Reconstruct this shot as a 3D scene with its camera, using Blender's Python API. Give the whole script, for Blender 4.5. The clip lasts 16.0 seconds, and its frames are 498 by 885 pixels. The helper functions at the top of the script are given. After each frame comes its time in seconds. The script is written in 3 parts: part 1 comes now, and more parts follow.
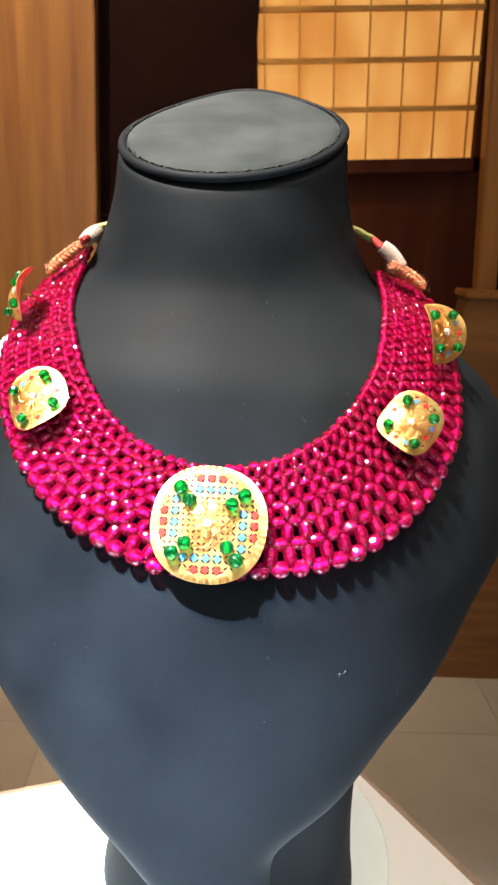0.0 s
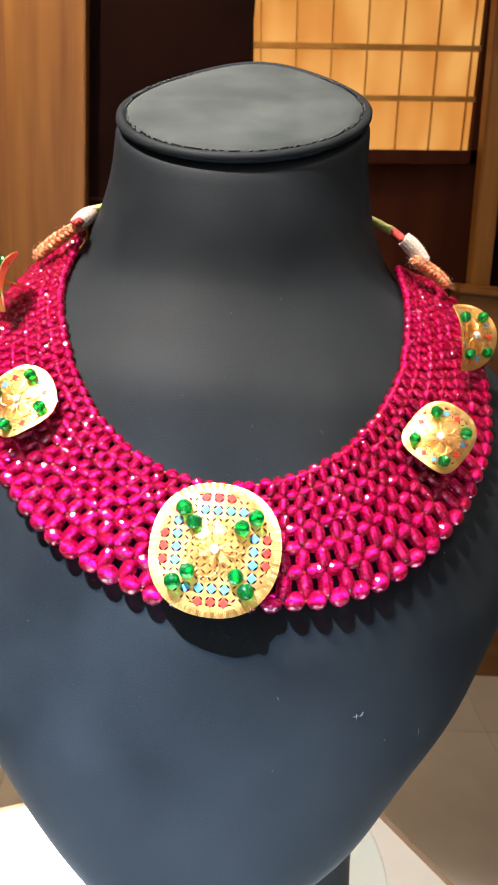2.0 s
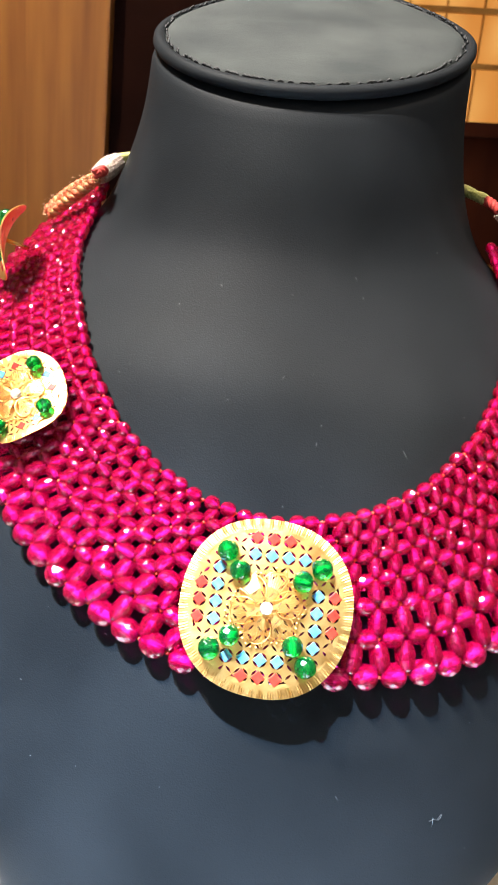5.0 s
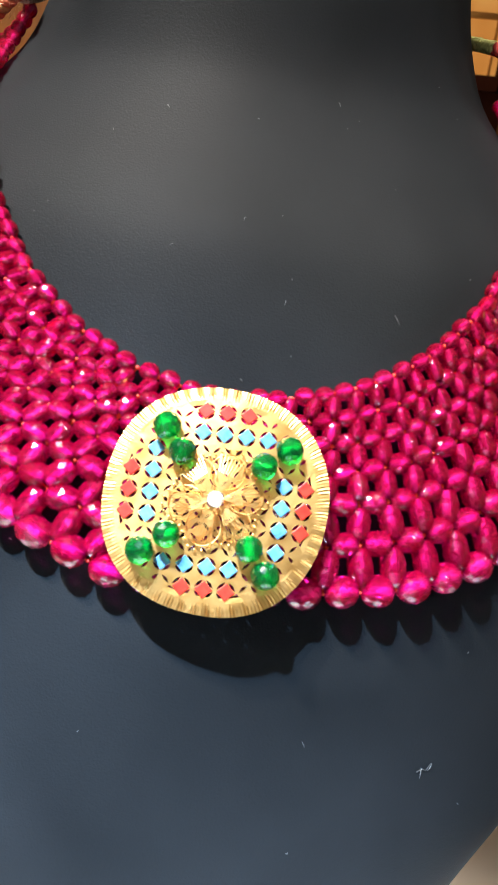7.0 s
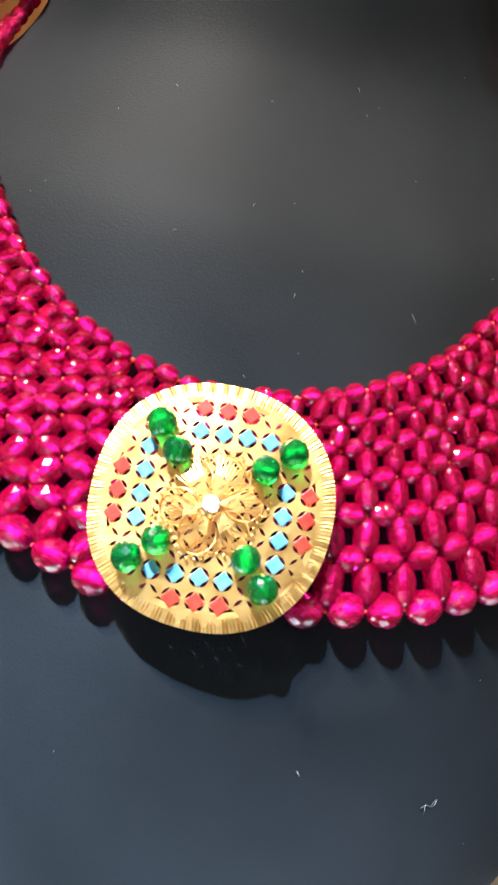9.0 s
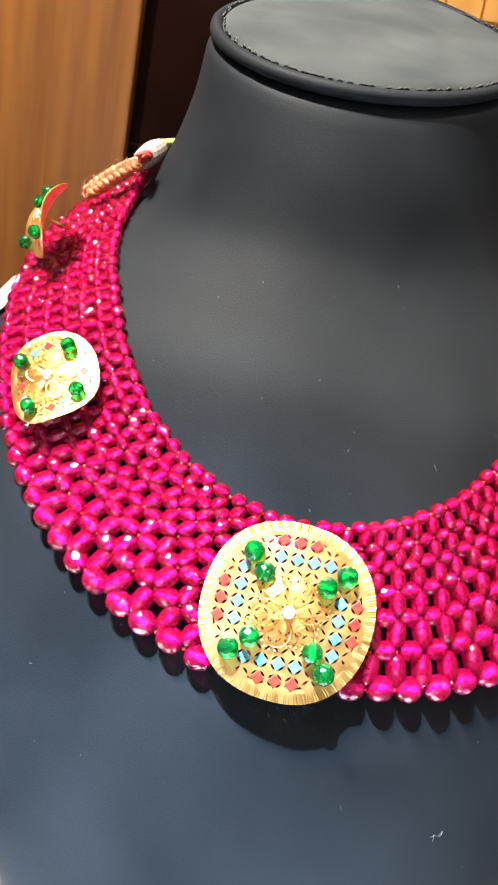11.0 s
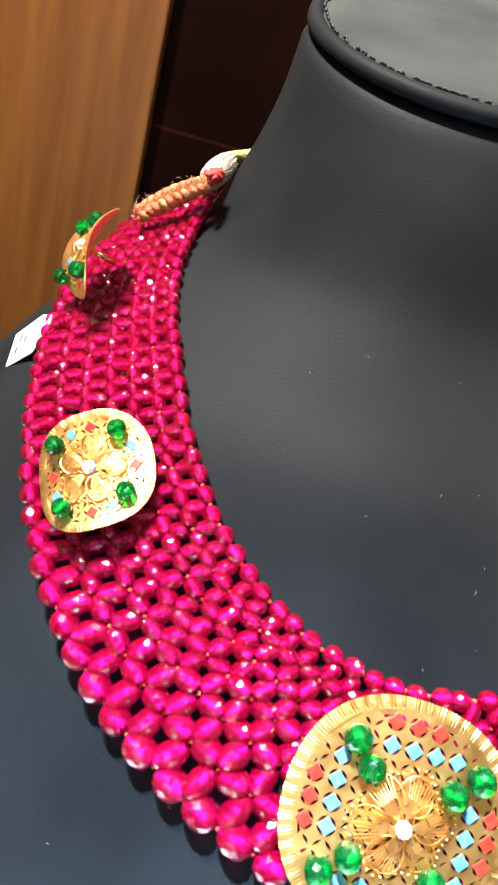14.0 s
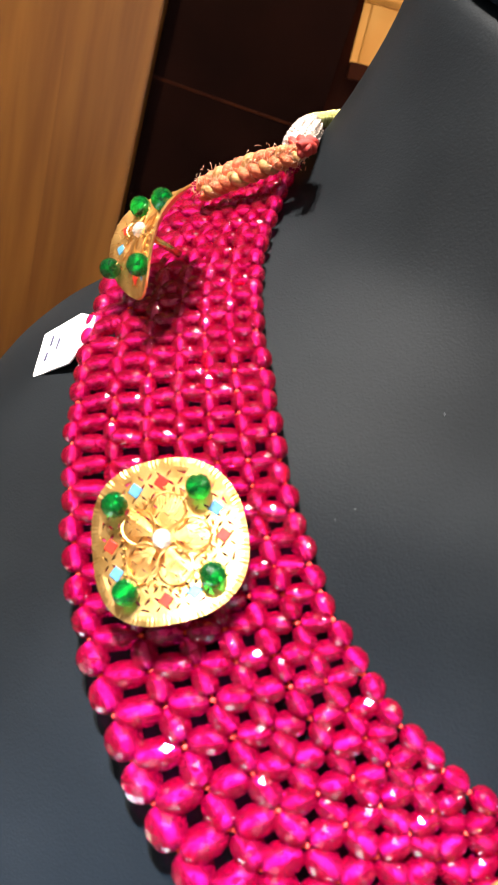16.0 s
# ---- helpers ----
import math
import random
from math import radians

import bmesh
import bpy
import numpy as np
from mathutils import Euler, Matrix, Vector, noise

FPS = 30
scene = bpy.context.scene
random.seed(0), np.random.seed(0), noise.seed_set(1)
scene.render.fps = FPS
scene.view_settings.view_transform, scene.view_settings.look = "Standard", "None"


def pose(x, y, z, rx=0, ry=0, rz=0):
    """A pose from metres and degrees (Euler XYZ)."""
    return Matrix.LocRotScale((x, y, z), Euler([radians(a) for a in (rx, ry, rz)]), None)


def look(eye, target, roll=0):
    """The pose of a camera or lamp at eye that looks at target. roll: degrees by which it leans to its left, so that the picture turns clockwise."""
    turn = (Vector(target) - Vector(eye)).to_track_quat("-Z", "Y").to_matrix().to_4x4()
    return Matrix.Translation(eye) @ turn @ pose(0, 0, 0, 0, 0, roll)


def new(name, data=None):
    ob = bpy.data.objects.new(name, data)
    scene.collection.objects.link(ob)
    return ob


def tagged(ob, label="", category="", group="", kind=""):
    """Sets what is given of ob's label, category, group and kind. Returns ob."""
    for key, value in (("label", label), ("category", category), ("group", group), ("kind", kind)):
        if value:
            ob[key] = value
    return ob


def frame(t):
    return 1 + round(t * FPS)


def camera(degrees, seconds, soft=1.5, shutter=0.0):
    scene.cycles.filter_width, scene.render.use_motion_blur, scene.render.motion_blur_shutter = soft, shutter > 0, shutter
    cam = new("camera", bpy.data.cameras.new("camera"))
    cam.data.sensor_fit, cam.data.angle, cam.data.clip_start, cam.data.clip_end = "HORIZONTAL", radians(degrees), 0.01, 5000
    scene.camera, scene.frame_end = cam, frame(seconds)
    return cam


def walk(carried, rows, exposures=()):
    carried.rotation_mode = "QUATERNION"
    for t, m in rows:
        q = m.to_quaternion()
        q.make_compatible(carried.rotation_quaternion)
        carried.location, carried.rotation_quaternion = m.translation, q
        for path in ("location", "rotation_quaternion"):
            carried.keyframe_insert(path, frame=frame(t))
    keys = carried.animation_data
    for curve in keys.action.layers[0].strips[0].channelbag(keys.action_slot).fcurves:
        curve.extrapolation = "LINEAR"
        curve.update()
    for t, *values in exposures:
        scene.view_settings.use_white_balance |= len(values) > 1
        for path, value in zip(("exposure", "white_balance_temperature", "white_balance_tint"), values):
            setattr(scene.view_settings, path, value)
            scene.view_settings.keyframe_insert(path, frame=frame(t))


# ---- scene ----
cam = camera(42.0, 16.0, soft=1.1)
cam.data.dof.use_dof, cam.data.dof.focus_distance, cam.data.dof.aperture_fstop = True, 0.18, 58.0
PATH = [
    (0, (-0.0106, 0.0231, 0.3746), (0.0968, 1.8998, -0.3083), 4.11),
    (0.5, (-0.0146, 0.0312, 0.3758), (0.0895, 1.9051, -0.3153), 4.49),
    (1, (-0.0200, 0.0356, 0.3737), (0.0988, 1.9062, -0.3240), 5.08),
    (1.5, (-0.0210, 0.0458, 0.3690), (0.1329, 1.9092, -0.3409), 5.83),
    (2, (-0.0187, 0.0509, 0.3724), (0.1389, 1.9146, -0.3362), 5.73),
    (2.5, (-0.0146, 0.0399, 0.3785), (0.1282, 1.9105, -0.3146), 5.61),
    (3, (-0.0112, 0.0424, 0.3795), (0.1260, 1.9098, -0.3233), 5.72),
    (3.5, (-0.0147, 0.0450, 0.3776), (0.1197, 1.9118, -0.3275), 5.96),
    (3.7, (-0.0177, 0.0510, 0.3759), (0.1242, 1.9125, -0.3414), 6.41),
    (5.8, (-0.0320, 0.1155, 0.3487), (0.1263, 1.9373, -0.4614), 9.33),
    (6, (-0.0234, 0.1140, 0.3430), (0.1679, 1.9298, -0.4733), 9.59),
    (6.5, (-0.0160, 0.1173, 0.3350), (0.2062, 1.9170, -0.5087), 9.78),
    (7, (-0.0197, 0.1255, 0.3300), (0.2063, 1.9196, -0.5245), 10.07),
    (7.5, (-0.0178, 0.1302, 0.3237), (0.2191, 1.9272, -0.5217), 10.68),
    (8, (-0.0134, 0.1366, 0.3198), (0.2183, 1.9296, -0.5355), 10.95),
    (8.2, (-0.0143, 0.1384, 0.3176), (0.2119, 1.9335, -0.5347), 11.26),
    (10.3, (-0.0243, 0.1035, 0.3515), (0.1546, 1.9283, -0.4475), 11.97),
    (10.5, (-0.0269, 0.0990, 0.3554), (0.1477, 1.9259, -0.4398), 12.29),
    (11, (-0.0400, 0.1038, 0.3629), (0.1235, 1.9334, -0.4283), 13.18),
    (11.5, (-0.0484, 0.1103, 0.3612), (0.1318, 1.9361, -0.4349), 14.49),
    (12, (-0.0570, 0.1238, 0.3673), (0.1371, 1.9477, -0.4298), 16.16),
    (12.5, (-0.0574, 0.1354, 0.3621), (0.1459, 1.9529, -0.4474), 16.73),
    (13, (-0.0549, 0.1438, 0.3635), (0.1173, 1.9519, -0.4739), 16.21),
    (13.5, (-0.0602, 0.1425, 0.3658), (0.0971, 1.9519, -0.4717), 16.33),
    (14, (-0.0627, 0.1512, 0.3674), (0.1116, 1.9636, -0.4601), 16.71),
    (14.5, (-0.0685, 0.1574, 0.3644), (0.0920, 1.9561, -0.4952), 17.00),
    (15, (-0.0754, 0.1667, 0.3627), (0.1132, 1.9554, -0.5120), 18.01),
    (15.5, (-0.0815, 0.1809, 0.3600), (0.1322, 1.9511, -0.5461), 18.85),
    (16, (-0.0846, 0.1869, 0.3613), (0.1593, 1.9532, -0.5446), 19.52),
]
EXPOSURE = [(0, 0.72), (3.7, 0.82), (5.8, 0.62), (7, 0.34), (8.2, 0.2), (10.3, 0.95), (12.5, 0.98), (14.5, 0.62), (16, 0.64)]
walk(cam, [(t, look(eye, target, roll)) for t, eye, target, roll in PATH], EXPOSURE)

# ---------- light ----------
world = bpy.data.worlds.new("world")
scene.world = world
world.use_nodes = True
wbg = world.node_tree.nodes["Background"]
wbg.inputs[0].default_value = (1.0, 0.86, 0.7, 1)
wbg.inputs[1].default_value = 0.02


def lamp(name, kind, place, target, energy, colour, size, cone=70, blend=0.4):
    data = bpy.data.lights.new(name, kind)
    data.energy, data.color = energy, colour
    if kind == "SPOT":
        data.spot_size, data.spot_blend, data.shadow_soft_size = radians(cone), blend, size
    else:
        data.shape, data.size = "DISK", size
    ob = new(name, data)
    ob.matrix_world = look(place, target)
    return ob


lamp("ceiling_spot", "SPOT", (-0.56, 0.06, 1.75), (-0.03, 0.24, 0.25), 168, (1.0, 0.93, 0.86), 0.016, 25, 0.6)
lamp("ceiling_spot_left", "SPOT", (-0.70, 0.16, 1.75), (-0.15, 0.30, 0.24), 200, (1.0, 0.95, 0.88), 0.015, 24, 0.7)
# Unseen blue spot, added to brighten the lower chest and fade before the neck.
lamp("cool_chest_fill", "SPOT", (-0.50, 0.00, 1.75), (-0.03, 0.05, 0.1), 860, (0.44, 0.69, 1.0), 0.012, 18, 0.7)
# Unseen warm spot, added to brighten the wood panel at the back.
lamp("wood_panel_fill", "SPOT", (-0.75, 0.85, 1.75), (-0.62, 1.7, 0.15), 66, (1.0, 0.78, 0.50), 0.03, 80, 0.7)
lamp("ceiling_spot_right", "SPOT", (0.46, 0.22, 1.75), (0.15, 0.28, 0.1), 44, (1.0, 0.91, 0.80), 0.02, 22, 0.8)
# Unseen cool area lamp behind the camera, added to fill the bust's front.
lamp("cool_front_fill", "AREA", (-0.7, -2.3, 0.35), (0, 0.3, 0.2), 8, (0.60, 0.78, 1.0), 1.5)
for i in range(5):
    for j in range(5):
        x, y = -1.25 + 0.58 * i + 0.15 * (j % 2), -1.65 + 0.57 * j
        lamp("ceiling_downlight", "AREA", (x, y, 1.78), (x, y, 0), 0.52, (1.0, 0.93, 0.84), 0.055)


# ---------- materials ----------
def material(name, colour, rough=0.5, metal=0.0, **more):
    m = bpy.data.materials.new(name)
    m.use_nodes = True
    b = m.node_tree.nodes["Principled BSDF"]
    b.inputs["Base Color"].default_value = (*colour, 1)
    b.inputs["Roughness"].default_value = rough
    b.inputs["Metallic"].default_value = metal
    for key, value in more.items():
        b.inputs[key.replace("_", " ")].default_value = value
    return m


def noisy(m, scale, low, high, detail=4.0, bump=0.0, bump_scale=None, stretch=(1, 1, 1), rough=None, distance=0.001):
    """Lets the base colour wander between low and high, and adds fine relief."""
    nt = m.node_tree
    b = nt.nodes["Principled BSDF"]
    co = nt.nodes.new("ShaderNodeTexCoord")
    mp = nt.nodes.new("ShaderNodeMapping")
    mp.inputs["Scale"].default_value = stretch
    nt.links.new(co.outputs["Object"], mp.inputs[0])
    n = nt.nodes.new("ShaderNodeTexNoise")
    n.inputs["Scale"].default_value, n.inputs["Detail"].default_value = scale, detail
    nt.links.new(mp.outputs[0], n.inputs["Vector"])
    r = nt.nodes.new("ShaderNodeValToRGB")
    r.color_ramp.elements[0].position, r.color_ramp.elements[1].position = 0.3, 0.7
    r.color_ramp.elements[0].color, r.color_ramp.elements[1].color = (*low, 1), (*high, 1)
    nt.links.new(n.outputs["Fac"], r.inputs[0])
    nt.links.new(r.outputs[0], b.inputs["Base Color"])
    if rough:
        q = nt.nodes.new("ShaderNodeMapRange")
        q.inputs[3].default_value, q.inputs[4].default_value = rough
        nt.links.new(n.outputs["Fac"], q.inputs[0])
        nt.links.new(q.outputs[0], b.inputs["Roughness"])
    if bump:
        f = nt.nodes.new("ShaderNodeTexNoise")
        f.inputs["Scale"].default_value, f.inputs["Detail"].default_value = bump_scale or scale * 8, 3.0
        nt.links.new(mp.outputs[0], f.inputs["Vector"])
        u = nt.nodes.new("ShaderNodeBump")
        u.inputs["Strength"].default_value, u.inputs["Distance"].default_value = bump, distance
        nt.links.new(f.outputs["Fac"], u.inputs["Height"])
        nt.links.new(u.outputs[0], b.inputs["Normal"])
    return m


LEATHER = noisy(material("black_leatherette", (0.0102, 0.0106, 0.0110), 0.6, Specular_IOR_Level=0.06), 24, (0.0058, 0.0068, 0.0079), (0.0116, 0.0132, 0.0150), detail=9.0, bump=0.32, bump_scale=2200, rough=(0.5, 0.66), distance=0.0002)
FELT = noisy(material("grey_suede", (0.034, 0.037, 0.036), 0.85, Specular_IOR_Level=0.1), 40, (0.024, 0.027, 0.027), (0.044, 0.048, 0.046), bump=0.4, bump_scale=1800, distance=0.0003)
STITCH = material("black_stitch", (0.012, 0.012, 0.013), 0.7)
LINT = material("pale_lint", (0.14, 0.15, 0.155), 0.8)
WHITE = noisy(material("white_laminate", (0.8, 0.77, 0.72), 0.35), 9, (0.76, 0.73, 0.68), (0.82, 0.79, 0.74), bump=0.05, bump_scale=600)
EDGE = noisy(material("brown_edge_band", (0.3, 0.2, 0.13), 0.5), 30, (0.24, 0.155, 0.095), (0.36, 0.25, 0.17))
DISC = noisy(material("white_lacquer", (0.8, 0.86, 0.82), 0.25), 12, (0.78, 0.84, 0.80), (0.83, 0.88, 0.85))
WOOD = noisy(material("oak_veneer", (0.35, 0.2, 0.08), 0.4), 5, (0.20, 0.070, 0.011), (0.38, 0.155, 0.028), stretch=(5, 5, 0.35), bump=0.1, bump_scale=30)
DARK = noisy(material("dark_veneer", (0.012, 0.004, 0.003), 0.8, Specular_IOR_Level=0.05), 6, (0.008, 0.0026, 0.0022), (0.017, 0.0056, 0.0045))
REDWOOD = noisy(material("mahogany_veneer", (0.05, 0.010, 0.004), 0.65, Specular_IOR_Level=0.1), 5, (0.036, 0.007, 0.003), (0.07, 0.016, 0.006), stretch=(4, 4, 0.4))
BAR = noisy(material("lattice_wood", (0.52, 0.24, 0.055), 0.7, Specular_IOR_Level=0.1), 20, (0.46, 0.20, 0.045), (0.58, 0.29, 0.075))
TILE = noisy(material("beige_floor_tile", (0.46, 0.4, 0.33), 0.3), 3, (0.38, 0.325, 0.26), (0.50, 0.435, 0.36), bump=0.03)
CABINET = noisy(material("brown_cabinet_wood", (0.2, 0.09, 0.03), 0.5, Specular_IOR_Level=0.3), 5, (0.13, 0.05, 0.016), (0.26, 0.115, 0.035), stretch=(0.4, 4, 4))
JOINT = material("tile_joint", (0.38, 0.31, 0.24), 0.8)
PLASTER = noisy(material("cream_plaster", (0.7, 0.62, 0.5), 0.8), 4, (0.64, 0.56, 0.45), (0.74, 0.66, 0.55))
LIT = material("backlit_paper", (0.2, 0.1, 0.03), 0.9, Emission_Strength=0.46)
glow = LIT.node_tree.nodes.new("ShaderNodeTexNoise")
glow.inputs["Scale"].default_value, glow.inputs["Detail"].default_value = 7.0, 1.0
glow_ramp = LIT.node_tree.nodes.new("ShaderNodeValToRGB")
glow_ramp.color_ramp.elements[0].position, glow_ramp.color_ramp.elements[1].position = 0.35, 0.65
glow_ramp.color_ramp.elements[0].color, glow_ramp.color_ramp.elements[1].color = (0.80, 0.30, 0.055, 1), (1.0, 0.48, 0.12, 1)
LIT.node_tree.links.new(glow.outputs["Fac"], glow_ramp.inputs[0])
LIT.node_tree.links.new(glow_ramp.outputs[0], LIT.node_tree.nodes["Principled BSDF"].inputs["Emission Color"])


# ---------- building helpers ----------
def mesh_of(name, bm, mat, smooth=True):
    me = bpy.data.meshes.new(name)
    bm.to_mesh(me)
    bm.free()
    for p in me.polygons:
        p.use_smooth = smooth
    me.materials.append(mat)
    return me


def part(name, bm, mat, parent=None, label="", smooth=True):
    ob = new(name, mesh_of(name, bm, mat, smooth))
    if parent:
        ob.parent = parent
    if label:
        tagged(ob, label)
    return ob


def box(bm, x0, y0, z0, x1, y1, z1, bevel=0.0):
    made = bmesh.ops.create_cube(bm, size=1, matrix=Matrix.Translation(((x0 + x1) / 2, (y0 + y1) / 2, (z0 + z1) / 2)) @ Matrix.Diagonal((x1 - x0, y1 - y0, z1 - z0, 1)))
    if bevel:
        bmesh.ops.bevel(bm, geom=list({e for v in made["verts"] for e in v.link_edges}), offset=bevel, segments=2, affect="EDGES")
    return bm


def boxed(name, *dims, mat, bevel=0.0, parent=None, label=""):
    return part(name, box(bmesh.new(), *dims, bevel=bevel), mat, parent, label, smooth=False)


def spline(keys, n):
    """n rows glided through the rows of keys (Catmull-Rom)."""
    k = np.array(keys, float)
    k = np.vstack([2 * k[0] - k[1], k, 2 * k[-1] - k[-2]])
    rows = []
    for u in np.linspace(0, len(keys) - 1, n):
        i = min(int(u), len(keys) - 2)
        t = u - i
        a, b, c, d = k[i:i + 4]
        rows.append(0.5 * (2 * b + (c - a) * t + (2 * a - 5 * b + 4 * c - d) * t * t + (3 * b - a - 3 * c + d) * t ** 3))
    return np.array(rows)


def skin(bm, rings, closed=True, cap_first=False, cap_last=False):
    """Quads between rings of points that have the same count."""
    vs = [[bm.verts.new(p) for p in ring] for ring in rings]
    n = len(vs[0])
    for a, b in zip(vs, vs[1:]):
        for i in range(n if closed else n - 1):
            j = (i + 1) % n
            bm.faces.new((a[i], a[j], b[j], b[i]))
    if cap_first:
        bm.faces.new(vs[0][::-1])
    if cap_last:
        bm.faces.new(vs[-1])
    return vs


# ---------- the necklace bust ----------
BUST_X = -0.006
# height, depth of the middle, half width, depth in front, depth behind, forward tilt in degrees, sideways, lean in degrees
BUST = [
    (0.4035, 0.3510, 0.0520, 0.0530, 0.0530, 23.7, -0.0088, 6.5),
    (0.3820, 0.3520, 0.0545, 0.0570, 0.0560, 17, -0.0085, 4.5),
    (0.3600, 0.3540, 0.0612, 0.0625, 0.0590, 11, -0.008, 2.5),
    (0.3430, 0.3600, 0.0725, 0.0738, 0.0560, 5, -0.006, 1),
    (0.3260, 0.3580, 0.0935, 0.0820, 0.0500, 2, -0.0015, 0),
    (0.3110, 0.3570, 0.1110, 0.0930, 0.0450, 0, 0.0010, 0),
    (0.2990, 0.3560, 0.1245, 0.1005, 0.0400, 0, 0.0025, 0),
    (0.2820, 0.3540, 0.1365, 0.1090, 0.0350, 0, 0.0035, 0),
    (0.2620, 0.3480, 0.1412, 0.1165, 0.0320, 0, 0.0032, 0),
    (0.2400, 0.3290, 0.1370, 0.1090, 0.0280, 0, 0.0005, 0),
    (0.2200, 0.2930, 0.1185, 0.0815, 0.0230, 0, -0.0035, 0),
    (0.2000, 0.2560, 0.0965, 0.0525, 0.0180, 0, -0.0055, 0),
    (0.1820, 0.2310, 0.0733, 0.0335, 0.0140, 0, -0.0067, 0),
    (0.1650, 0.2140, 0.0532, 0.0220, 0.0110, 0, -0.0066, 0),
    (0.1480, 0.2020, 0.0300, 0.0150, 0.0085, 0, -0.0085, 0),
    (0.1300, 0.1900, 0.0180, 0.0085, 0.0060, 0, 0.000, 0),
    (0.1180, 0.1820, 0.0070, 0.0045, 0.0030, 0, 0.002, 0),
]


def bust_ring(row, count=112, grow=0.0, lift=0.0):
    z, y, w, f, b, tilt, side, lean = row
    c, s = math.cos(radians(tilt)), math.sin(radians(tilt))
    up = math.tan(radians(lean))
    ring = []
    for i in range(count):
        a = 2 * math.pi * i / count
        dx, dy = math.sin(a), -math.cos(a)
        x = (w + grow) * dx
        d = (f + grow) * dy if dy < 0 else (b + grow) * dy
        ring.append((side + x, y + d * c - lift * s, z + d * s + lift * c + x * up))
    return ring


def bust_mesh(grow=0.0):
    bm = bmesh.new()
    rows = [bust_ring(r, grow=grow) for r in spline(BUST, 84)]
    # the shoulder under the lid: a narrow ledge set back into the neck
    rows[:1] = [bust_ring(BUST[0], grow=grow - 0.004, lift=-0.0004), bust_ring(BUST[0], grow=grow - 0.0008, lift=-0.0006)]
    skin(bm, rows, cap_last=True)
    bmesh.ops.recalc_face_normals(bm, faces=bm.faces)
    return bm


bust = tagged(new("necklace_bust"), "black leatherette necklace display bust on a white round base", "display bust")
bust.location = (BUST_X, 0.30, 0.012)


def under(ob, parent):
    """Hangs ob under parent and leaves it where it is."""
    ob.parent = parent
    ob.matrix_parent_inverse = Matrix.Translation(parent.location).inverted()
    return ob


under(part("torso", bust_mesh(), LEATHER), bust)


def cap_rings(rows, cap):
    bm = bmesh.new()
    rings = []
    for g, h in rows:
        ring = bust_ring(BUST[0], grow=g, lift=h)
        # the lid is bent up to a blunt peak at the back
        lifted = []
        for i, (x, y, z) in enumerate(ring):
            back = math.cos(2 * math.pi * i / len(ring) - math.pi + 0.12)
            share = max(0.0, 1 + g / 0.05)
            lifted.append((x, y, z + share * (0.0026 * max(0.0, back) ** 7 - 0.0008 * max(0.0, back * (1 - back) * 4))))
        rings.append(lifted)
    skin(bm, rings, cap_last=cap)
    bmesh.ops.recalc_face_normals(bm, faces=bm.faces)
    return bm


# the padded lid on the neck: a rolled rim, then a slightly domed top inside the seam
under(part("cap_rim", cap_rings([(-0.0045, -0.0010), (-0.0030, 0.0002), (-0.0010, 0.0003), (-0.0001, 0.0008), (0.0003, 0.0017), (0.0001, 0.0028), (-0.0007, 0.0036), (-0.0016, 0.0040), (-0.0026, 0.0038), (-0.0034, 0.0031), (-0.0038, 0.0024)], False), LEATHER, label="rolled leatherette rim of the neck cap"), bust)
under(part("cap_top", cap_rings([(-0.0034, 0.0020), (-0.0038, 0.0030), (-0.0048, 0.0039), (-0.0075, 0.0046), (-0.0200, 0.0052), (-0.0350, 0.0055), (-0.0500, 0.0056)], True), FELT, label="dark grey suede-like top of the neck cap"), bust)


def bust_stem():
    keys = [(0.012, 0.073, 0.055), (0.03, 0.070, 0.052), (0.06, 0.067, 0.047), (0.10, 0.066, 0.042), (0.14, 0.068, 0.036), (0.18, 0.07, 0.03), (0.21, 0.07, 0.028)]
    bm = bmesh.new()
    rings = []
    for z, w, d in spline(keys, 22):
        yc = 0.305
        rings.append([(0.011 + w * math.copysign(abs(math.sin(a)) ** 0.8, math.sin(a)), yc - d * math.copysign(abs(math.cos(a)) ** 0.8, math.cos(a)), z) for a in np.linspace(0, 2 * math.pi, 64, endpoint=False)])
    skin(bm, rings, cap_first=True, cap_last=True)
    bmesh.ops.recalc_face_normals(bm, faces=bm.faces)
    return bm


under(part("stem", bust_stem(), LEATHER), bust)


def disc_base():
    bm = bmesh.new()
    rings = []
    for r, z in [(0.096, 0.0), (0.099, 0.0015), (0.099, 0.0095), (0.0975, 0.0115), (0.096, 0.012), (0.05, 0.012)]:
        rings.append([(0.010 + r * math.cos(a), 0.315 + r * 0.92 * math.sin(a), z) for a in np.linspace(0, 2 * math.pi, 96, endpoint=False)])
    skin(bm, rings, cap_first=True, cap_last=True)
    bmesh.ops.recalc_face_normals(bm, faces=bm.faces)
    return bm


under(part("base_disc", disc_base(), DISC, label="white lacquered round base"), bust)


# ---------- the room ----------
def prism(outline, z0, z1):
    bm = bmesh.new()
    skin(bm, [[(x, y, z) for x, y in outline] for z in (z0, z1)], cap_first=True, cap_last=True)
    bmesh.ops.recalc_face_normals(bm, faces=bm.faces)
    return bm


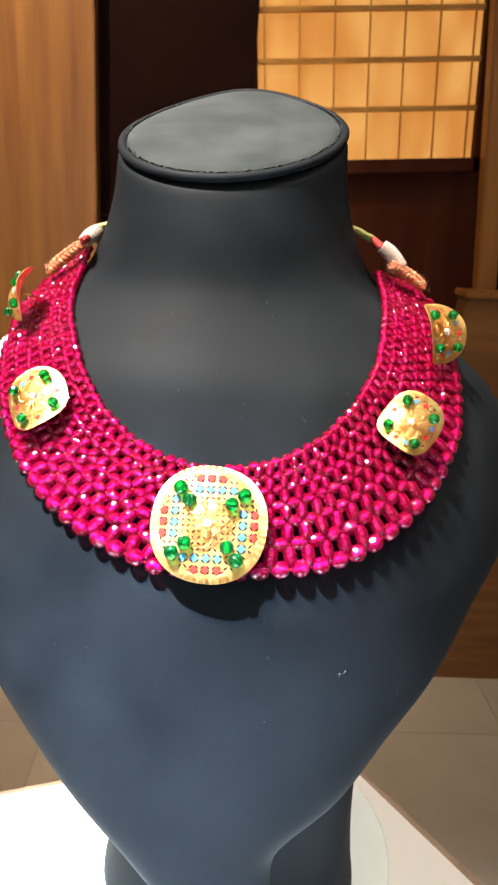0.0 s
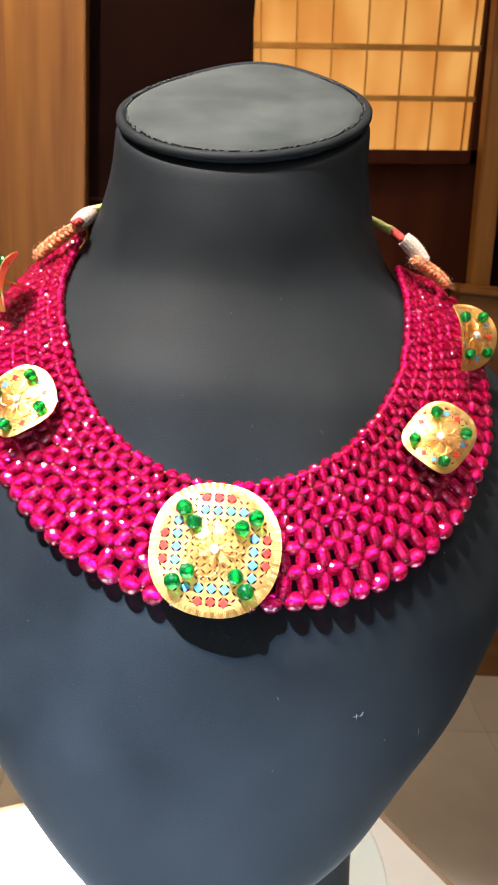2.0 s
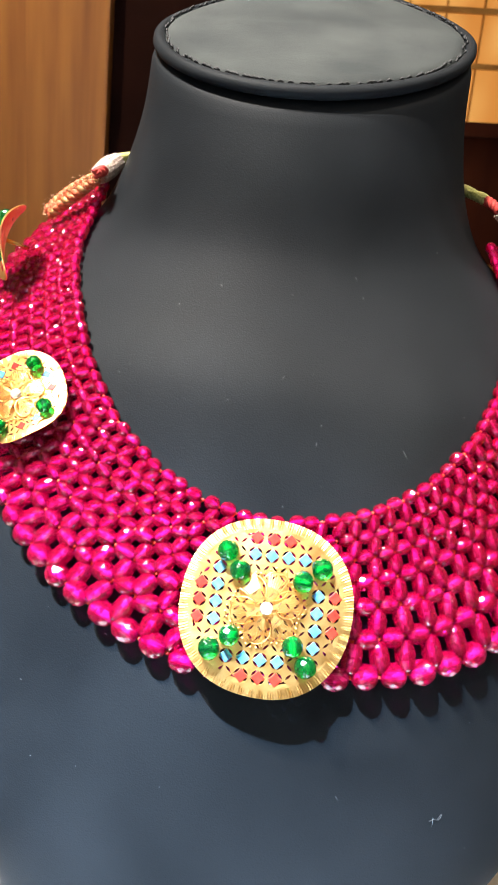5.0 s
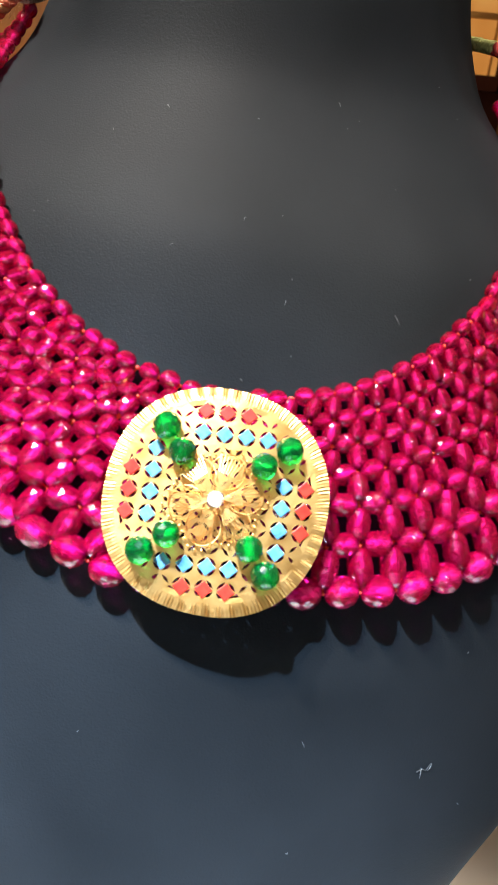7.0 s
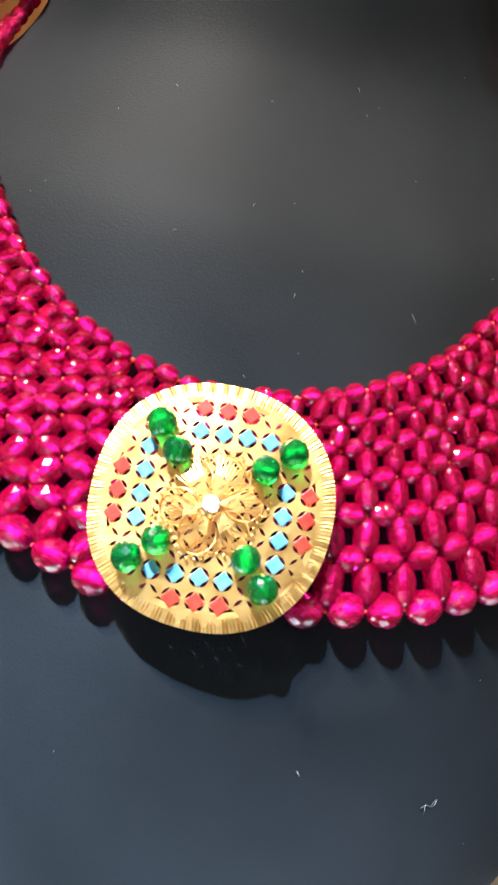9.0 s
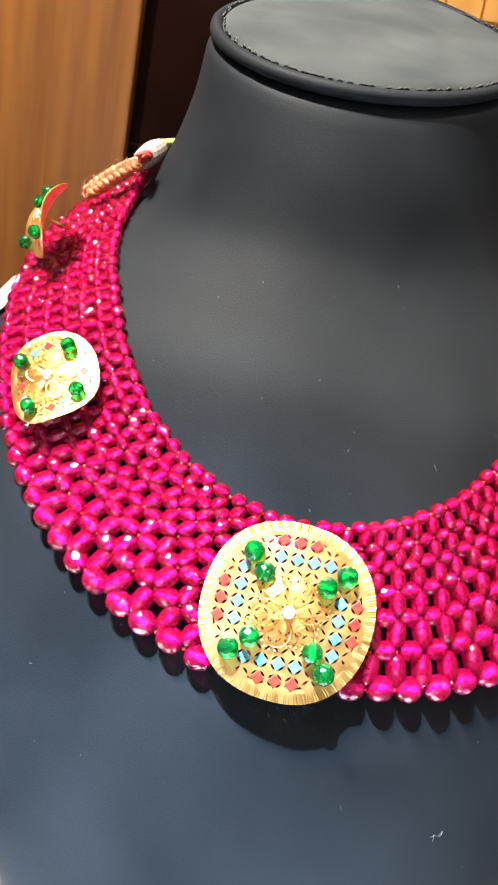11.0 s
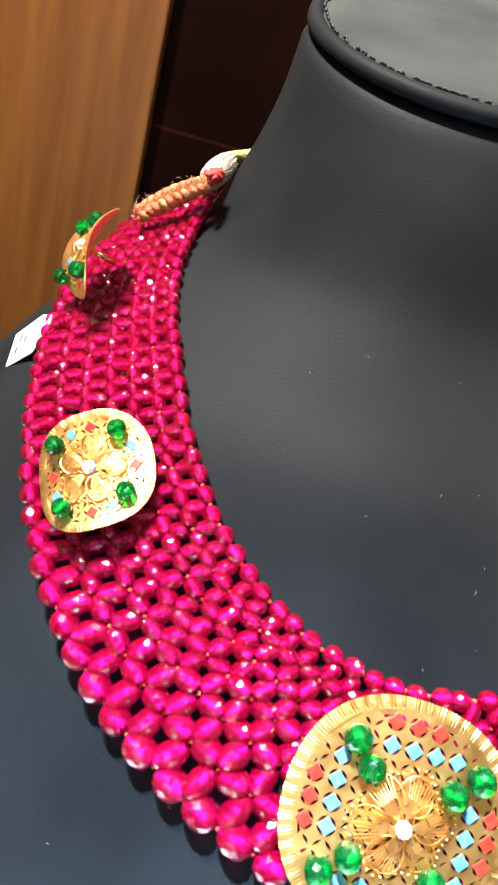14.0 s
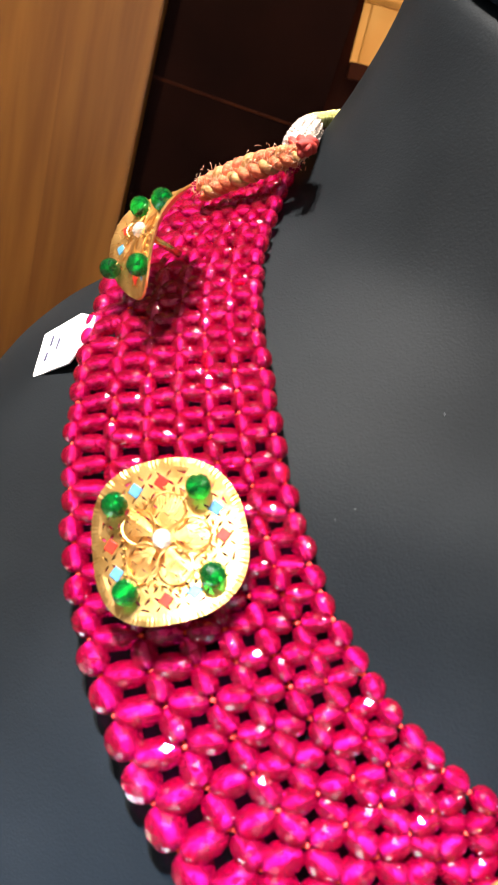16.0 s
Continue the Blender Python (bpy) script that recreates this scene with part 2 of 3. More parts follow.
TABLE = [(-0.62, 0.217), (-0.62, -0.30), (0.36, -0.30), (0.36, 0.005), (0.08, 0.409)]
table = tagged(new("display_table"), "white display table with a thin brown edge", "table")
table.location = (0, 0, -0.9)
under(part("tabletop", prism(TABLE, -0.03, 0.0), WHITE, smooth=False), table)
grown = [(-0.623, 0.2185), (-0.623, -0.305), (0.365, -0.305), (0.365, 0.0075), (0.0822, 0.4150)]
under(part("edge_band", prism(grown, -0.034, -0.0015), EDGE, smooth=False), table)
for x, y in ((-0.56, 0.18), (-0.56, -0.25), (0.31, -0.25), (0.08, 0.31)):
    under(boxed("leg", x - 0.02, y - 0.02, -0.9, x + 0.02, y + 0.02, -0.034, mat=EDGE, bevel=0.002), table)

YB = 1.7
floor = tagged(boxed("floor", -2.2, -2.4, -1.0, 2.2, 2.2, -0.904, mat=JOINT), "beige stone floor tiles with dark joints", "floor", kind="structure")
tagged(boxed("ceiling", -2.2, -2.4, 1.8, 2.2, 2.2, 1.9, mat=PLASTER), "plain cream ceiling", "ceiling", kind="structure")
tagged(boxed("wall_back", -2.2, 2.1, -0.904, 2.2, 2.2, 1.8, mat=PLASTER), "cream plaster wall behind the panels", "wall", kind="structure")
tagged(boxed("wall_front", -2.2, -2.5, -0.904, 2.2, -2.4, 1.8, mat=PLASTER), "plain cream shop wall", "wall", kind="structure")
tagged(boxed("wall_left", -2.3, -2.4, -0.904, -2.2, 2.2, 1.8, mat=PLASTER), "plain cream shop wall", "wall", kind="structure")
tagged(boxed("wall_right", 2.2, -2.4, -0.904, 2.3, 2.2, 1.8, mat=PLASTER), "plain cream shop wall", "wall", kind="structure")
tagged(boxed("wood_panel", -1.5, YB, -0.904, -0.487, YB + 0.05, 1.8, mat=WOOD, bevel=0.002), "tall light oak veneer wall panel", "panel", kind="structure")
tagged(boxed("wood_pilaster", -0.487, YB - 0.03, -0.904, -0.318, YB + 0.05, 1.8, mat=WOOD, bevel=0.003), "proud light oak board beside the dark panel", "panel", kind="structure")
tagged(boxed("dark_panel", -0.318, YB + 0.02, -0.904, 0.04, YB + 0.06, 0.328, mat=DARK), "dark brown wall panel", "panel", kind="structure")
tagged(boxed("panel_trim", -0.318, YB + 0.018, 0.3285, 0.04, YB + 0.05, 0.3335, mat=REDWOOD), "thin brown strip between dark panels", "trim", kind="structure")
tagged(boxed("dark_panel_upper", -0.318, YB + 0.02, 0.334, 0.04, YB + 0.06, 1.8, mat=DARK), "dark brown wall panel", "panel", kind="structure")
tagged(boxed("mahogany_panel", 0.04, YB + 0.065, -0.904, 1.6, YB + 0.1, 1.8, mat=REDWOOD), "reddish dark wooden panel under the window", "panel", kind="structure")
post = tagged(boxed("wood_post", -0.024, -0.02, -1.45, 0.024, 0.02, 1.2, mat=WOOD, bevel=0.004), "light wooden post beside the window", "post", kind="structure")
post.matrix_world = pose(0.600, YB - 0.04, 0.57, 0, -7, 0)
tagged(boxed("side_panel", 0.70, YB + 0.01, -0.904, 1.6, YB + 0.05, 1.8, mat=DARK), "dark brown wall panel", "panel", kind="structure")
counter = tagged(new("side_cabinet"), "low brown wooden cabinet with a pale top edge", "cabinet")
counter.location = (0.95, YB - 0.08, -0.9)
under(boxed("body", 0.57, YB - 0.13, -0.9, 1.35, YB - 0.065, 0.205, mat=CABINET, bevel=0.003), counter)
under(boxed("top", 0.56, YB - 0.14, 0.206, 1.36, YB - 0.065, 0.222, mat=WOOD, bevel=0.003), counter)
window = tagged(new("window_1"), "glowing amber lattice window with brown bars", "window", kind="structure")
window.matrix_world = pose(0.32, YB, 0.65, 0, -5, 0)


def window_part(name, x0, y0, z0, x1, y1, z1, mat):
    ob = boxed(name, x0, y0, z0, x1, y1, z1, mat=mat)
    ob.parent = window
    return ob


window_part("backlit_pane", -0.27, 0.045, -0.15, 0.25, 0.055, 1.1, LIT)
window_part("window_sill", -0.27, 0.02, -0.18, 0.27, 0.055, -0.15, REDWOOD)
for i in range(12):
    z = -0.04 + 0.103 * i
    window_part("lattice_bar", -0.27, 0.030, z - 0.0055, 0.25, 0.040, z + 0.0055, BAR)
for i in range(7):
    x = -0.255 + 0.081 * i
    window_part("lattice_bar", x - 0.0014, 0.032, -0.15, x + 0.0014, 0.040, 1.1, BAR)
window_part("jamb", 0.25, 0.02, -0.18, 0.30, 0.055, 1.1, REDWOOD)


# ---------- the necklace ----------
from mathutils.bvhtree import BVHTree


def glassy(name, tint, body, share, rough=0.13, ior=1.55, bent=0.34):
    """Tinted glass: light passes straight or bent, a little is scattered in the body, and the surface mirrors by Fresnel."""
    m = bpy.data.materials.new(name)
    m.use_nodes = True
    nt = m.node_tree
    nt.nodes.clear()
    out, mix, deep = nt.nodes.new("ShaderNodeOutputMaterial"), nt.nodes.new("ShaderNodeMixShader"), nt.nodes.new("ShaderNodeMixShader")
    clear, gloss, fres = nt.nodes.new("ShaderNodeBsdfTransparent"), nt.nodes.new("ShaderNodeBsdfGlossy"), nt.nodes.new("ShaderNodeFresnel")
    milk = nt.nodes.new("ShaderNodeBsdfDiffuse")
    clear.inputs[0].default_value = (*tint, 1)
    milk.inputs[0].default_value = (*body, 1)
    gloss.inputs["Color"].default_value, gloss.inputs["Roughness"].default_value = (1, 0.95, 0.95, 1), rough
    fres.inputs["IOR"].default_value = ior
    deep.inputs[0].default_value = share
    refract, pass_mix = nt.nodes.new("ShaderNodeBsdfRefraction"), nt.nodes.new("ShaderNodeMixShader")
    refract.inputs["Color"].default_value, refract.inputs["IOR"].default_value = (*tint, 1), 1.5
    pass_mix.inputs[0].default_value = bent
    nt.links.new(clear.outputs[0], pass_mix.inputs[1])
    nt.links.new(refract.outputs[0], pass_mix.inputs[2])
    nt.links.new(pass_mix.outputs[0], deep.inputs[1])
    seep, milk_mix = nt.nodes.new("ShaderNodeBsdfTranslucent"), nt.nodes.new("ShaderNodeMixShader")
    seep.inputs[0].default_value = (*body, 1)
    milk_mix.inputs[0].default_value = 0.45
    nt.links.new(milk.outputs[0], milk_mix.inputs[1])
    nt.links.new(seep.outputs[0], milk_mix.inputs[2])
    nt.links.new(milk_mix.outputs[0], deep.inputs[2])
    nt.links.new(fres.outputs[0], mix.inputs[0])
    nt.links.new(deep.outputs[0], mix.inputs[1])
    nt.links.new(gloss.outputs[0], mix.inputs[2])
    nt.links.new(mix.outputs[0], out.inputs[0])
    return m


RUBY = glassy("ruby_glass", (0.97, 0.11, 0.53), (0.74, 0.002, 0.06), 0.20, rough=0.085, ior=1.58)


def seeping(name, colour, share):
    """A body that lets half of its light seep through."""
    m = material(name, colour, 0.5, Specular_IOR_Level=0.1)
    nt = m.node_tree
    b, out = nt.nodes["Principled BSDF"], nt.nodes["Material Output"]
    b.inputs["Subsurface Weight"].default_value, b.inputs["Subsurface Scale"].default_value = 0.3, 0.0012
    b.inputs["Subsurface Radius"].default_value = (1.0, 0.6, 0.8)
    back, mix = nt.nodes.new("ShaderNodeBsdfTranslucent"), nt.nodes.new("ShaderNodeMixShader")
    back.inputs[0].default_value = (*colour, 1)
    mix.inputs[0].default_value = share
    nt.links.new(b.outputs[0], mix.inputs[1])
    nt.links.new(back.outputs[0], mix.inputs[2])
    nt.links.new(mix.outputs[0], out.inputs[0])
    return m


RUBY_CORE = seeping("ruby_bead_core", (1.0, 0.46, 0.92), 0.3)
EMERALD = glassy("green_glass", (0.08, 0.80, 0.34), (0.0, 0.20, 0.05), 0.16, rough=0.12, ior=1.48)
EMERALD_CORE = seeping("green_bead_core", (0.03, 0.95, 0.22), 0.25)
GOLD = noisy(material("gold_sheet", (0.84, 0.5, 0.18), 0.38, 1.0), 260, (0.72, 0.38, 0.105), (0.86, 0.52, 0.185), bump=0.3, bump_scale=900, rough=(0.32, 0.52), distance=0.0002)
GOLD_WIRE = noisy(material("gold_wire", (0.88, 0.60, 0.2), 0.25, 1.0), 400, (0.82, 0.52, 0.15), (0.93, 0.68, 0.28))
RED_ENAMEL = noisy(material("coral_enamel", (0.6, 0.04, 0.02), 0.5, Specular_IOR_Level=0.25), 700, (0.36, 0.012, 0.006), (0.52, 0.03, 0.014))
BLUE_ENAMEL = noisy(material("turquoise_enamel", (0.12, 0.36, 0.55), 0.5, Specular_IOR_Level=0.25), 700, (0.045, 0.15, 0.27), (0.10, 0.25, 0.37))
CRYSTAL = material("clear_crystal", (0.95, 0.92, 0.88), 0.04, Transmission_Weight=0.7, IOR=1.7)
RED_THREAD = noisy(material("red_thread", (0.65, 0.03, 0.02), 0.8), 900, (0.52, 0.02, 0.015), (0.75, 0.06, 0.03))
ZARI = noisy(material("orange_gold_thread", (0.7, 0.22, 0.08), 0.6, 0.1), 700, (0.34, 0.035, 0.010), (0.56, 0.16, 0.05), bump=0.6, bump_scale=2500, stretch=(1, 1, 3), distance=0.0003)
ZARI_GOLD = noisy(material("pale_gold_thread", (0.7, 0.38, 0.18), 0.55, 0.2), 900, (0.26, 0.10, 0.026), (0.46, 0.25, 0.085), bump=0.6, bump_scale=2500, distance=0.0003)
FLUFF = noisy(material("salmon_fibre", (0.6, 0.3, 0.18), 0.8), 600, (0.46, 0.15, 0.07), (0.72, 0.46, 0.30))
SILVER = noisy(material("silver_thread_wrap", (0.6, 0.5, 0.42), 0.5, 0.3), 900, (0.34, 0.25, 0.20), (0.66, 0.56, 0.48), bump=0.8, bump_scale=2200, distance=0.0003)
LIME = noisy(material("lime_gold_cord", (0.42, 0.42, 0.10), 0.55, 0.2), 900, (0.30, 0.28, 0.06), (0.62, 0.60, 0.22), bump=0.5, bump_scale=2500, distance=0.0003)
KNOT = noisy(material("dark_red_thread", (0.36, 0.02, 0.015), 0.7), 900, (0.26, 0.012, 0.01), (0.46, 0.04, 0.025))
PAPER = noisy(material("tag_paper", (0.8, 0.8, 0.8), 0.7), 60, (0.74, 0.74, 0.75), (0.82, 0.82, 0.82))
INK = material("blue_black_ink", (0.05, 0.05, 0.10), 0.6)


def vary(m, spread):
    """Each bead a little lighter or darker than the next."""
    nt = m.node_tree
    b = nt.nodes["Principled BSDF"]
    info, isle = nt.nodes.new("ShaderNodeObjectInfo"), nt.nodes.new("ShaderNodeNewGeometry")
    add, hsv = nt.nodes.new("ShaderNodeMath"), nt.nodes.new("ShaderNodeHueSaturation")
    add.operation = "ADD"
    nt.links.new(info.outputs["Random"], add.inputs[0])
    nt.links.new(isle.outputs["Random Per Island"], add.inputs[1])
    rng = nt.nodes.new("ShaderNodeMapRange")
    rng.inputs[1].default_value, rng.inputs[2].default_value = 0.0, 2.0
    rng.inputs[3].default_value, rng.inputs[4].default_value = 1 - spread, 1 + spread
    nt.links.new(add.outputs[0], rng.inputs[0])
    hsv.inputs["Color"].default_value = b.inputs["Base Color"].default_value[:]
    nt.links.new(rng.outputs[0], hsv.inputs["Value"])
    nt.links.new(hsv.outputs[0], b.inputs["Base Color"])


def paint_facet_light(m, low, mid, high, scale):
    """Paints the inner reflections of cut glass into the colour: light and dark patches, about a facet wide."""
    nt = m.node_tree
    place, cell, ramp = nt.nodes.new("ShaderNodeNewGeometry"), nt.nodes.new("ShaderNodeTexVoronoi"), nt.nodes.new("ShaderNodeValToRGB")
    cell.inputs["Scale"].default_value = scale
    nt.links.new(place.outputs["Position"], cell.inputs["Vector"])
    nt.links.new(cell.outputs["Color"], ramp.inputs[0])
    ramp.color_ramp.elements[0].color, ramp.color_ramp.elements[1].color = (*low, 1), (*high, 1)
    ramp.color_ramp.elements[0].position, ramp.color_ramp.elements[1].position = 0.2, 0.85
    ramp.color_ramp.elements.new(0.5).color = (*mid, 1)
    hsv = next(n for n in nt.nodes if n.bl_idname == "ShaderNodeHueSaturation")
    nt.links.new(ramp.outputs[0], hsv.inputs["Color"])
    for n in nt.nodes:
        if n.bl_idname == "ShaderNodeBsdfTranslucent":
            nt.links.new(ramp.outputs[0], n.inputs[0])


vary(RUBY_CORE, 0.3)
vary(EMERALD_CORE, 0.3)
# Inner facet reflections of the red and green beads, painted as core colour.
paint_facet_light(RUBY_CORE, (0.28, 0.02, 0.16), (0.62, 0.28, 0.60), (1.0, 0.95, 1.0), 950)
paint_facet_light(EMERALD_CORE, (0.0, 0.03, 0.01), (0.003, 0.18, 0.05), (0.04, 0.60, 0.24), 700)

TREE = BVHTree.FromBMesh(bust_mesh())
DOWN = Vector((0, 0.75, -0.66)).normalized()
UP = Vector((0, 0.66, 0.75)).normalized()


def on_bust(x, q, lift):
    """The point over the bust at x sideways and q up the slope of the collar, and the way out of the bust there."""
    start = Vector((x, 0, 0)) + UP * (q / Vector((0, 0.66, 0.75)).length ** 2 * Vector((0, 0.66, 0.75)).length) - DOWN * 0.3
    p, n, _, _ = TREE.ray_cast(start, DOWN)
    if p is None:
        p, n, _, _ = TREE.find_nearest(start + DOWN * 0.3)
    return p + n * lift, n


# inner and outer edge of the collar, from its left end to its right end
COLLAR = [
    (-0.0712, 0.4925, -0.0884, 0.4925), (-0.0755, 0.468, -0.0995, 0.469), (-0.0750, 0.452, -0.1034, 0.447),
    (-0.0703, 0.433, -0.1012, 0.426), (-0.0617, 0.4112, -0.0952, 0.403), (-0.0492, 0.3927, -0.0826, 0.3785),
    (-0.0328, 0.3796, -0.0602, 0.3551), (-0.0130, 0.3735, -0.0281, 0.3389), (0.0085, 0.3760, 0.0080, 0.3380),
    (0.0265, 0.3848, 0.0404, 0.3454), (0.0410, 0.3995, 0.0683, 0.3672), (0.0520, 0.4190, 0.0855, 0.3958),
    (0.0580, 0.4385, 0.0902, 0.4230), (0.0610, 0.4565, 0.0908, 0.4480), (0.0622, 0.4730, 0.0880, 0.4690),
    (0.0612, 0.4865, 0.0790, 0.4865),
]
COLUMNS = 72
PITCH = [0.0042, 0.0043, 0.0045, 0.0050, 0.0058, 0.0068]


PRESSED = (((-0.012, 0.232, 0.266), 0.021), ((-0.0785, 0.2715, 0.2965), 0.016), ((0.063, 0.260, 0.298), 0.018))


def collar_columns():
    fine = spline(COLLAR, 900)
    inner = [on_bust(x, q, 0.003)[0] for x, q, _, _ in fine]
    run = np.concatenate([[0], np.cumsum([(b - a).length for a, b in zip(inner, inner[1:])])])
    cols = []
    for n_col, s in enumerate(np.linspace(0, run[-1], COLUMNS)):
        # the stiff ends of the collar stand off the shoulders
        head, tail = max(0.0, 1 - n_col / 11), max(0.0, 1 - (COLUMNS - 1 - n_col) / 14)
        stand = 0.004 * head * head * (3 - 2 * head) + 0.006 * tail * tail * (3 - 2 * tail)
        row = [np.interp(s, run, fine[:, k]) for k in range(4)]
        a, b = np.array(row[:2]), np.array(row[2:])
        line = [on_bust(*(a + (b - a) * u), 0.0) for u in np.linspace(0, 1, 60)]
        way = np.concatenate([[0], np.cumsum([(p[0] - q[0]).length for p, q in zip(line, line[1:])])])
        sums = np.cumsum(PITCH)
        count = int(np.argmin(abs(sums - way[-1]))) + 1
        marks = np.concatenate([[0], sums[:count]]) * way[-1] / sums[count - 1]
        nodes = []
        for j, w in enumerate(marks):
            u = np.interp(w, way, np.linspace(0, 1, 60))
            spot, _ = on_bust(*(a + (b - a) * u), 0.004)
            press = min(1.0, min(0.35 + 0.65 * max(0, (spot - Vector(c)).length - reach * 0.6) / (reach * 0.7) for c, reach in PRESSED))
            nodes.append(on_bust(*(a + (b - a) * u), (0.0021 + 0.00014 * j) * press + stand * (0.2 + 0.8 * u)))
        cols.append(nodes)
    return cols


def facet_bead(rings, sides=10):
    """A cut glass bead of unit length along z and unit thickness."""
    bm = bmesh.new()
    levels = [[(r / 2 * math.cos((i + 0.5 * (k % 2)) * 2 * math.pi / sides), r / 2 * math.sin((i + 0.5 * (k % 2)) * 2 * math.pi / sides), z / 2) for i in range(sides)] for k, (r, z) in enumerate(rings)]
    vs = [[bm.verts.new(p) for p in ring] for ring in levels]
    for k, (a, b) in enumerate(zip(vs, vs[1:])):
        for i in range(sides):
            j = (i + 1) % sides
            if k % 2 == 0:
                bm.faces.new((a[i], a[j], b[i]))
                bm.faces.new((a[j], b[j], b[i]))
            else:
                bm.faces.new((a[i], b[j], b[i]))
                bm.faces.new((a[i], a[j], b[j]))
    bm.faces.new(vs[0][::-1])
    bm.faces.new(vs[-1])
    bmesh.ops.recalc_face_normals(bm, faces=bm.faces)
    return bm


LONG = [(0.50, -1.0), (0.80, -0.80), (0.96, -0.46), (1.0, -0.17), (1.0, 0.17), (0.96, 0.46), (0.80, 0.80), (0.50, 1.0)]
ROUND = [(0.34, -0.98), (0.68, -0.80), (0.91, -0.50), (1.0, -0.17), (1.0, 0.17), (0.91, 0.50), (0.68, 0.80), (0.34, 0.98)]
HEARTWOOD = [(0.23, -0.94), (0.31, -0.75), (0.335, 0.0), (0.31, 0.75), (0.23, 0.94)]


def cored_bead(rings, shell, core, sides=10):
    """A cut bead: a clear faceted shell round a coloured core."""
    bm = facet_bead(rings, sides)
    inner = facet_bead(HEARTWOOD, 6)
    me = bpy.data.meshes.new("core")
    inner.to_mesh(me)
    inner.free()
    before = len(bm.faces)
    bm.from_mesh(me)
    bm.faces.ensure_lookup_table()
    for f in list(bm.faces)[before:]:
        f.material_index = 1
    bpy.data.meshes.remove(me)
    out = bpy.data.meshes.new("bead")
    bm.to_mesh(out)
    bm.free()
    out.materials.append(shell)
    out.materials.append(core)
    return out


def frame_of(axis, out):
    z = axis.normalized()
    x = (out - z * out.dot(z)).normalized()
    return Matrix((x, z.cross(x), z)).transposed().to_4x4()


necklace = tagged(new("collar_necklace"), "wide magenta glass bead collar with gold medallions, on the bust", "necklace")
necklace.location = (-0.01, 0.24, 0.28)
cols = collar_columns()
beads = []  # pose, length, thickness, kind
for i, nodes in enumerate(cols):
    beside = cols[i + 1] if i + 1 < len(cols) else cols[i - 1]
    for j in range(len(nodes) - 1):
        (a, n), (b, m) = nodes[j], nodes[j + 1]
        room = (beside[min(j, len(beside) - 1)][0] - a).length * 0.80
        beads.append(((a + b) / 2 + (n + m) * 0.0002, b - a, n + m, (b - a).length * 0.84, min((b - a).length * 0.74, room, 0.0053), LONG))
    if i + 1 < len(cols):
        after = cols[i + 1]
        for j in range(min(len(nodes), len(after))):
            (a, n), (b, m) = nodes[j], after[j]
            edge = j == 0 or j == len(nodes) - 1
            reach = (b - a).length
            beads.append(((a + b) / 2 + (n + m) * 0.0002, b - a, n + m, reach * (0.92 if edge else 0.83), min(reach * (0.88 if edge else 0.77), 0.0064 if edge else 0.0057), ROUND if edge else LONG))

HEART = Vector((-0.055, 0.25, 0.285))
order = sorted(range(len(beads)), key=lambda k: (beads[k][0] - HEART).length)
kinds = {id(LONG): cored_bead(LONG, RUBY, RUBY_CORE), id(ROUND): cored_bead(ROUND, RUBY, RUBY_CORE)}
rest_v, rest_f, rest_m = [], [], []
jig = random.Random(4)
for rank, k in enumerate(order):
    place, axis, out, length, thick, kind = beads[k]
    turn = frame_of(axis, out) @ pose(0, 0, 0, 0, 0, jig.uniform(0, 45)) @ pose(0, 0, 0, jig.uniform(-9, 9), jig.uniform(-9, 9), 0)
    m = Matrix.Translation(place + Vector((jig.gauss(0, 1), jig.gauss(0, 1), jig.gauss(0, 1))) * 0.00022) @ turn @ Matrix.Diagonal((thick, thick, length, 1))
    if rank < 300:
        ob = new("bead", kinds[id(kind)])
        ob.matrix_world = m
        under(ob, necklace)
    else:
        src = kinds[id(kind)]
        base = len(rest_v)
        rest_v += [tuple(m @ v.co) for v in src.vertices]
        rest_f += [tuple(base + v for v in p.vertices) for p in src.polygons]
        rest_m += [p.material_index for p in src.polygons]
me = bpy.data.meshes.new("bead_weave")
me.from_pydata(rest_v, [], rest_f)
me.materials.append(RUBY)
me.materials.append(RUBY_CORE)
me.polygons.foreach_set("material_index", rest_m)
weave = tagged(new("bead_weave", me), "woven net of magenta faceted glass beads", kind="stuff")
under(weave, necklace)


def tube(bm, points, radius, sides=6):
    """A tube along the points; radius is one number, or one for each point."""
    pts = [Vector(p) for p in points]
    radii = radius if isinstance(radius, (list, tuple)) else [radius] * len(pts)
    rings, side = [], None
    for k, p in enumerate(pts):
        d = (pts[min(k + 1, len(pts) - 1)] - pts[max(k - 1, 0)]).normalized()
        side = d.orthogonal().normalized() if side is None else (side - d * side.dot(d)).normalized()
        other = d.cross(side)
        rings.append([p + (side * math.cos(a) + other * math.sin(a)) * radii[k] for a in np.linspace(0, 2 * math.pi, sides, endpoint=False)])
    skin(bm, rings, cap_first=True, cap_last=True)
    return bm


def threads():
    bm = bmesh.new()
    for nodes in cols:
        tube(bm, [p for p, _ in nodes], 0.00028, 4)
    for j in range(10):
        run = []
        for nodes in cols + [[]]:
            if j < len(nodes):
                run.append(nodes[j][0])
            elif len(run) > 1:
                tube(bm, run, 0.00028, 4)
                run = []
    for nodes in cols:
        for p, n in nodes:
            bmesh.ops.create_icosphere(bm, subdivisions=1, radius=0.00055, matrix=Matrix.Translation(p + n * 0.0004))
    return bm


under(part("stringing_thread", threads(), RED_THREAD, label="bright red stringing thread between beads"), necklace)


